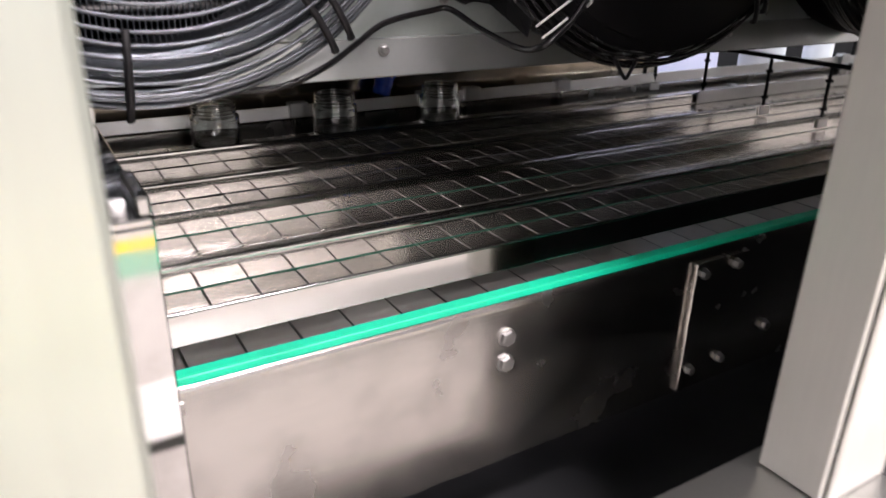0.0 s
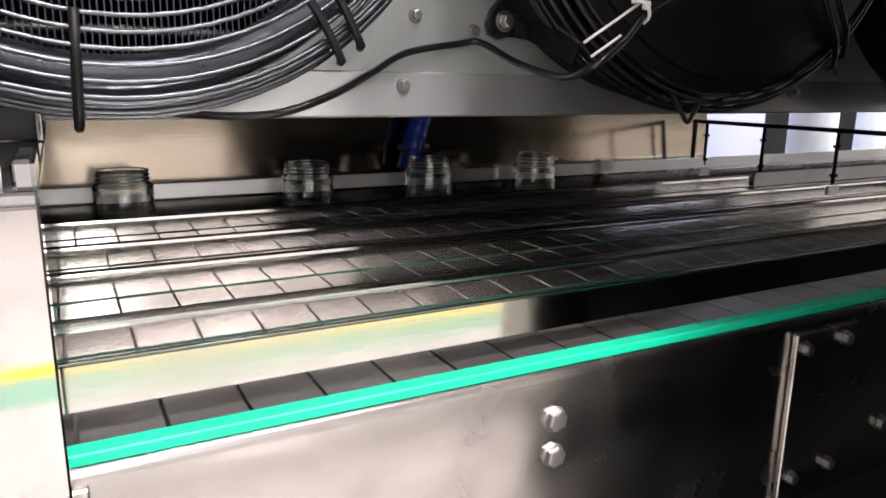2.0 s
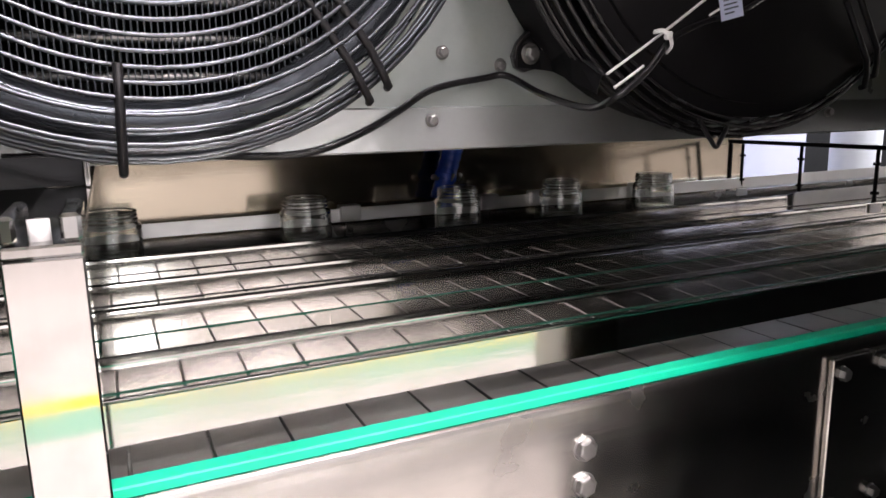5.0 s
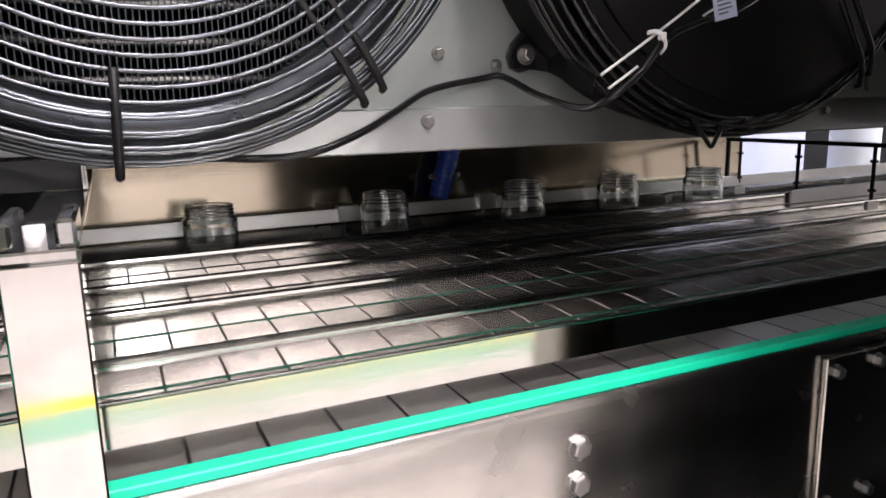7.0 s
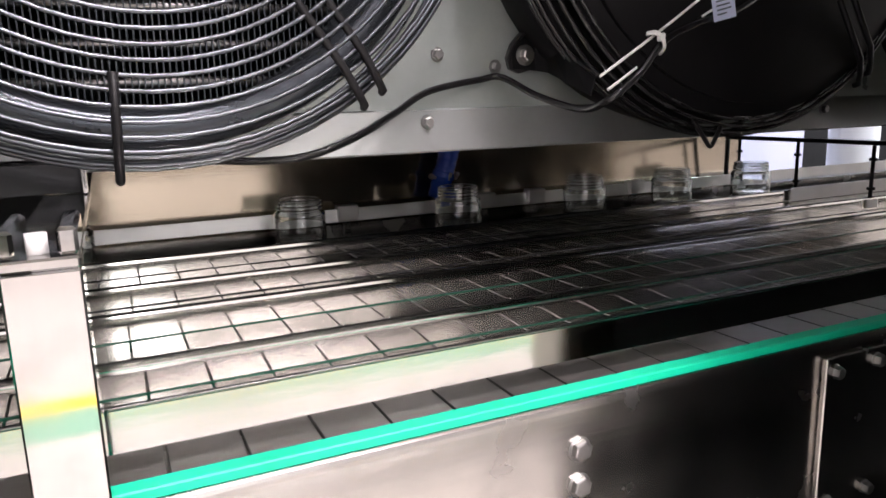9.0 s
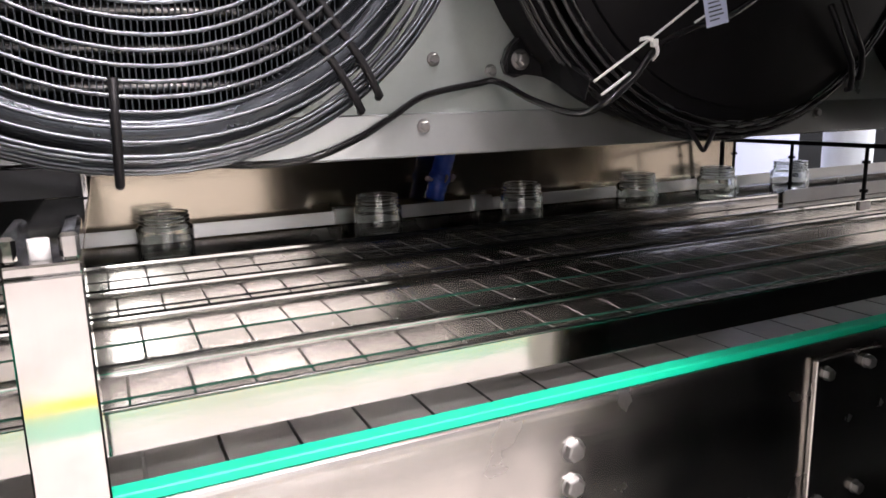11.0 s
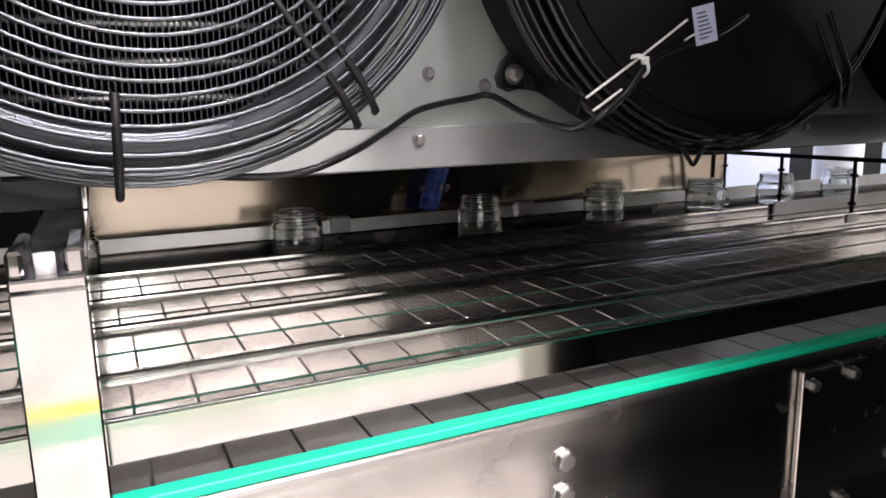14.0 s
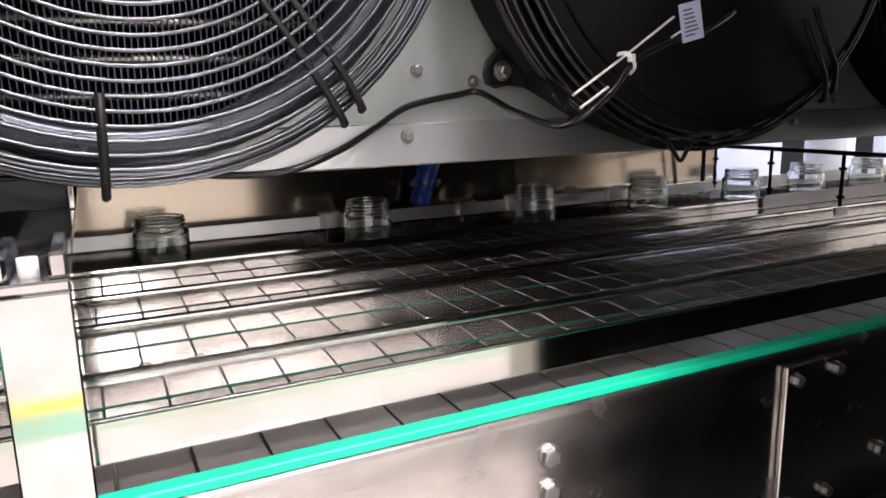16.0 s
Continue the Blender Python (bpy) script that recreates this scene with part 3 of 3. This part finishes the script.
def fan(cx, dark):
    f = thing("axial_fan", "axial fan with black wire guard on the evaporator" if not dark else "axial fan with solid black disc behind its wire guard", "fan", (cx, EV_Y, FAN_Z), "evaporator fans")
    # inner ring shroud
    bm = bmesh.new()
    n = 64
    prof = [(0.228, -0.001), (0.232, -0.020), (0.233, -0.040), (0.230, -0.050), (0.221, -0.055), (0.211, -0.055), (0.204, -0.050), (0.203, -0.040), (0.2075, -0.015), (0.2075, 0.05)]
    rings = [[bm.verts.new((r * math.cos(2 * math.pi * k / n), y, r * math.sin(2 * math.pi * k / n))) for k in range(n)] for r, y in prof]
    for u, w in zip(rings, rings[1:]):
        for k in range(n):
            bm.faces.new((u[k], u[(k + 1) % n], w[(k + 1) % n], w[k]))
    for q in bm.faces:
        q.smooth = True
    # the shaded fans take a deeper black, for the dark inside them
    part("shroud", bm, M_FANBLACK if dark else M_SHROUD, f)
    # cage rings on the side and the front
    for r, y in [(0.236, -0.056), (0.2395, -0.066), (0.2415, -0.077), (0.241, -0.089), (0.238, -0.099), (0.2325, -0.106)]:
        bm = bmesh.new()
        sweep(bm, circle(0, y, 0, r), 0.0019, 6, True)
        part("cage_ring", bm, M_WIRE_DARK if dark else M_WIRE, f)
    k = 0
    r = 0.2265 if dark else 0.2295
    while r > (0.222 if dark else 0.05):
        bm = bmesh.new()
        sweep(bm, circle(0, -0.108 - 0.004 * min(k, 3), 0, r), 0.0015, 6, True)
        part("guard_ring", bm, M_WIRE_DARK if dark else M_WIRE, f)
        r -= 0.0090
        k += 1
    # spokes
    if dark:
        bm = bmesh.new()
        sweep(bm, smooth_line([(-0.060, -0.100, -0.225), (-0.048, -0.102, -0.242), (-0.042, -0.103, -0.2490), (-0.036, -0.102, -0.244), (-0.026, -0.100, -0.231)], 5), 0.0021, 8)
        part("hook", bm, M_BLACK, f)
    for a in ((-51.5, -10, 31, 72) if dark else (-92, -54.5, -10, 31, 72, 113, 154, 195, 236)):
        for s in ((-0.0085, 0.0085) if abs(a + 92) > 1 else (0.0,)):
            c, sn = math.cos(radians(a)), math.sin(radians(a))
            px, pz = -sn * s - (0.0145 if abs(a + 92) < 1 else 0.0), c * s
            bm = bmesh.new()
            sweep(bm, [(c * q + px, y, sn * q + pz) for q, y in ((0.15 if dark else 0.182 if abs(a + 92) < 1 else 0.05, -0.122), (0.215, -0.118), (0.232, -0.112), (0.246, -0.105), (0.247, -0.100))], 0.0029, 8)
            part("spoke", bm, M_BLACK, f)
    bm = bmesh.new()
    sweep(bm, [(0, -0.125, 0), (0, -0.03, 0)], 0.052, 32)
    part("motor", bm, M_FANBLACK, f)
    if dark:
        # solid disc added so that the inside of this fan reads black
        bm = bmesh.new()
        sweep(bm, [(0, -0.114, 0), (0, -0.108, 0)], 0.212, 64)
        sweep(bm, [(0, -0.1075, 0), (0, -0.09, 0)], 0.224, 64)
        part("black_disc", bm, M_FANBLACK, f)
    return f


for i, cx in enumerate(FANS):
    fan(cx, i > 0)

for n, (x, y, z) in {"a": (0.035, EV_Y, 0.2115), "b": (0.0215, EV_Y - 0.006, 0.1542), "c": (0.0924, EV_Y, 0.2011), "d": (0.5215, EV_Y - 0.006, 0.1517)}.items():
    hex_bolt(evap, x, y - EV_Y, z - 0.128, 0.0048 if n != "c" else 0.004, 0.006, 0.0062)

# fan bracket by the second fan
br = thing("fan_bracket", "black steel fan mounting bracket with a zinc bolt", "bracket", (0.1182, EV_Y - 0.002, 0.2107))
bm = bmesh.new()
outline = [(-0.017, -0.002), (-0.014, -0.012), (-0.004, -0.016), (0.012, -0.012), (0.022, 0.004), (0.014, 0.016), (0.006, 0.021), (-0.002, 0.020), (-0.012, 0.010)]
va = [bm.verts.new((x, 0.0, z)) for x, z in outline]
vb = [bm.verts.new((x, -0.004, z)) for x, z in outline]
bm.faces.new(va)
bm.faces.new(vb[::-1])
for k in range(len(outline)):
    j = (k + 1) % len(outline)
    bm.faces.new((va[k], vb[k], vb[j], va[j]))
bmesh.ops.recalc_face_normals(bm, faces=bm.faces)
part("plate", bm, M_BRACKET, br)
bm = bmesh.new()
strap = [((-0.013, -0.006, 0.006), (-0.012, -0.006, -0.012)), ((0.006, -0.007, 0.0215), (0.012, -0.007, -0.014)), ((0.0145, -0.012, 0.0215), (0.0215, -0.012, -0.016)),
         ((0.0105, -0.055, 0.001), (0.0120, -0.055, -0.026)), ((0.0060, -0.104, -0.0225), (0.0015, -0.104, -0.038))]
fronts = [(bm.verts.new(u), bm.verts.new(w)) for u, w in strap]
backs = [(bm.verts.new(Vector(u) + Vector((0.003, 0.003, 0))), bm.verts.new(Vector(w) + Vector((0.003, 0.003, 0)))) for u, w in strap]
for k in range(len(strap) - 1):
    (a0, b0), (a1, b1), (c0, d0), (c1, d1) = fronts[k], fronts[k + 1], backs[k], backs[k + 1]
    for quad in ((a0, a1, b1, b0), (c0, d0, d1, c1), (a0, c0, c1, a1), (b0, b1, d1, d0)):
        bm.faces.new(quad)
bm.faces.new((fronts[0][0], fronts[0][1], backs[0][1], backs[0][0]))
bm.faces.new((fronts[-1][0], backs[-1][0], backs[-1][1], fronts[-1][1]))
bmesh.ops.recalc_face_normals(bm, faces=bm.faces)
arm = part("arm", bm, M_FANBLACK, br, "black folded strap")
bm = bmesh.new()
sweep(bm, smooth_line([(-0.0165, -0.008, -0.006), (-0.0145, -0.009, 0.006), (-0.004, -0.010, 0.0175), (0.0075, -0.012, 0.0225), (0.0145, -0.018, 0.0195), (0.0105, -0.055, 0.001), (0.0060, -0.106, -0.0225)], 6), 0.0017, 8)
part("arm_edge", bm, M_BLACK, arm)
hex_bolt(br, 0, -0.0075, 0, 0.0065, 0.008, 0.0095)
hex_bolt(br, 0.0135, -0.0105, 0.0075, 0.0042, 0.006, 0.005)

# cables
def cable(name, label, pts, r, mat, category="cable"):
    bm = bmesh.new()
    sweep(bm, smooth_line(pts), r, 10)
    return tagged(part(name, bm, mat), label, category)


cable("power_cable", "black rubber cable looping along the evaporator front", [
    (-0.30, 0.236, 0.137), (-0.24, 0.236, 0.136), (-0.18, 0.232, 0.1345), (-0.1324, 0.218, 0.1315), (-0.0927, 0.212, 0.1343), (-0.05, 0.22, 0.1477), (-0.0148, 0.235, 0.1631), (0.0207, 0.245, 0.1802),
    (0.0726, 0.25, 0.1895), (0.0927, 0.245, 0.1911), (0.1100, 0.215, 0.1745), (0.1165, 0.16, 0.1625), (0.1098, 0.115, 0.1694),
    (0.1364, 0.113, 0.1881), (0.1579, 0.112, 0.2117), (0.192, 0.113, 0.2259), (0.234, 0.115, 0.2369), (0.2713, 0.12, 0.2537)], 0.003, M_RUBBER)
cable("lead_wire", "thin white motor lead", [(0.1015, 0.115, 0.1864), (0.1500, 0.113, 0.2163), (0.1998, 0.115, 0.2469)], 0.0011, M_WHITE)
cable("lead_wire", "short thin white motor lead", [(0.107, 0.113, 0.1766), (0.12, 0.112, 0.1846), (0.1335, 0.113, 0.1924)], 0.0011, M_WHITE)
cable("lead_wire", "short thin white motor lead", [(0.1935, 0.110, 0.2303), (0.1985, 0.110, 0.2330), (0.2034, 0.110, 0.2353)], 0.0009, M_WHITE)
tie = thing("cable_tie", "white nylon cable tie round the motor leads", "cable tie", (0.1488, 0.109, 0.2105))
bm = bmesh.new()
sweep(bm, smooth_line([(-0.0065, 0.004, 0.0065), (-0.003, -0.002, 0.0068), (0.003, -0.003, 0.002), (0.0055, -0.002, -0.004), (0.0072, 0.004, -0.0078)], 5), 0.0024, 8, flat=0.5)
strap_part = part("strap", bm, M_WHITE, tie)
block("lock_head", M_WHITE, (-0.0015, 0.0040, -0.0052, -0.0006, 0.0005, 0.0065), strap_part, 0.0008)
lab = thing("cable_label", "pale paper label tag on the motor cable", "label", (0.212, 0.108, 0.243))
bm = bmesh.new()
box(bm, -0.0115, 0.0115, -0.0004, 0.0004, -0.015, 0.015)
tag = part("tag", bm, M_LABEL, lab)
for k in range(7):
    block("print_bar", M_INK, (-0.008, 0.002 + 0.001 * (k * 37 % 6), -0.0007, -0.00045, 0.009 - 0.0033 * k, 0.0102 - 0.0033 * k), tag)
lab.rotation_euler = (0, radians(-13), 0)

# blue air hose
hose = thing("air_hose", "blue corrugated air hose with a clamped collar hanging behind the jars", "hose", (0.1987, 0.625, 0.033))
lean = math.atan2(0.0214, 0.0684)
bm = bmesh.new()
prof = [(0.0, 0.0), (0.0135, 0.0)]
for k in range(9):
    z = 0.002 + 0.0115 * k
    prof += [(0.0148, z + 0.002), (0.0150, z + 0.0055), (0.0146, z + 0.009), (0.0138, z + 0.0105)]
lathe(bm, prof + [(0.0, 0.1065)], 24)
part("tube", bm, M_BLUE, hose).rotation_euler = (0, lean, 0)
bm = bmesh.new()
lathe(bm, [(0.0151, 0.0305), (0.0166, 0.0305), (0.0168, 0.0330), (0.0168, 0.0375), (0.0166, 0.0395), (0.0151, 0.0395)], 24)
part("collar", bm, M_BLUE, hose).rotation_euler = (0, lean, 0)
for x, y, r in ((-0.021, -0.006, 0.0040), (0.015, -0.013, 0.0036), (0.002, -0.0175, 0.0022)):
    bm = bmesh.new()
    lathe(bm, [(0.0, -0.006), (r * 0.6, -0.006), (r * 0.6, -0.002), (r, -0.001), (r, 0.0035), (r * 0.7, 0.005), (0.0, 0.0055)], 14)
    st = part("clamp_screw", bm, M_BOLT, hose, "small zinc clamp screw")
    st.location, st.rotation_euler = (0.011 + x, y, 0.033), (0, radians(-70) if x < 0 else radians(20), 0)

# drums beyond the tunnel's open end
for x, y, r in ((1.775, 1.10, 0.068), (2.10, 1.12, 0.047)):
    bm = bmesh.new()
    lathe(bm, [(0.0, 0.0), (r - 0.004, 0.0), (r, 0.02), (r, 0.5), (r + 0.003, 0.51), (r, 0.52), (r, 1.2), (r - 0.01, 1.23), (0.0, 1.23)], 40)
    dr = tagged(part("drum", bm, M_DRUM), "grey-white upright drum beyond the tunnel", "drum")
    dr.location = (x, y, -0.95)


# ---- what moves ----
def motions():
    for ch, first, y, d in CHAINS:
        walk(ch, [(t, pose(first + d * SPEED * t, y, 0)) for t in (0.0, 4.0, 8.0, 12.0, 16.0)])
    for j, x in JARS:
        walk(j, [(t, pose(x + 0.0527 * t, JAR_Y, 0.0003)) for t in (0.0, 4.0, 8.0, 12.0, 16.0)])


motions()
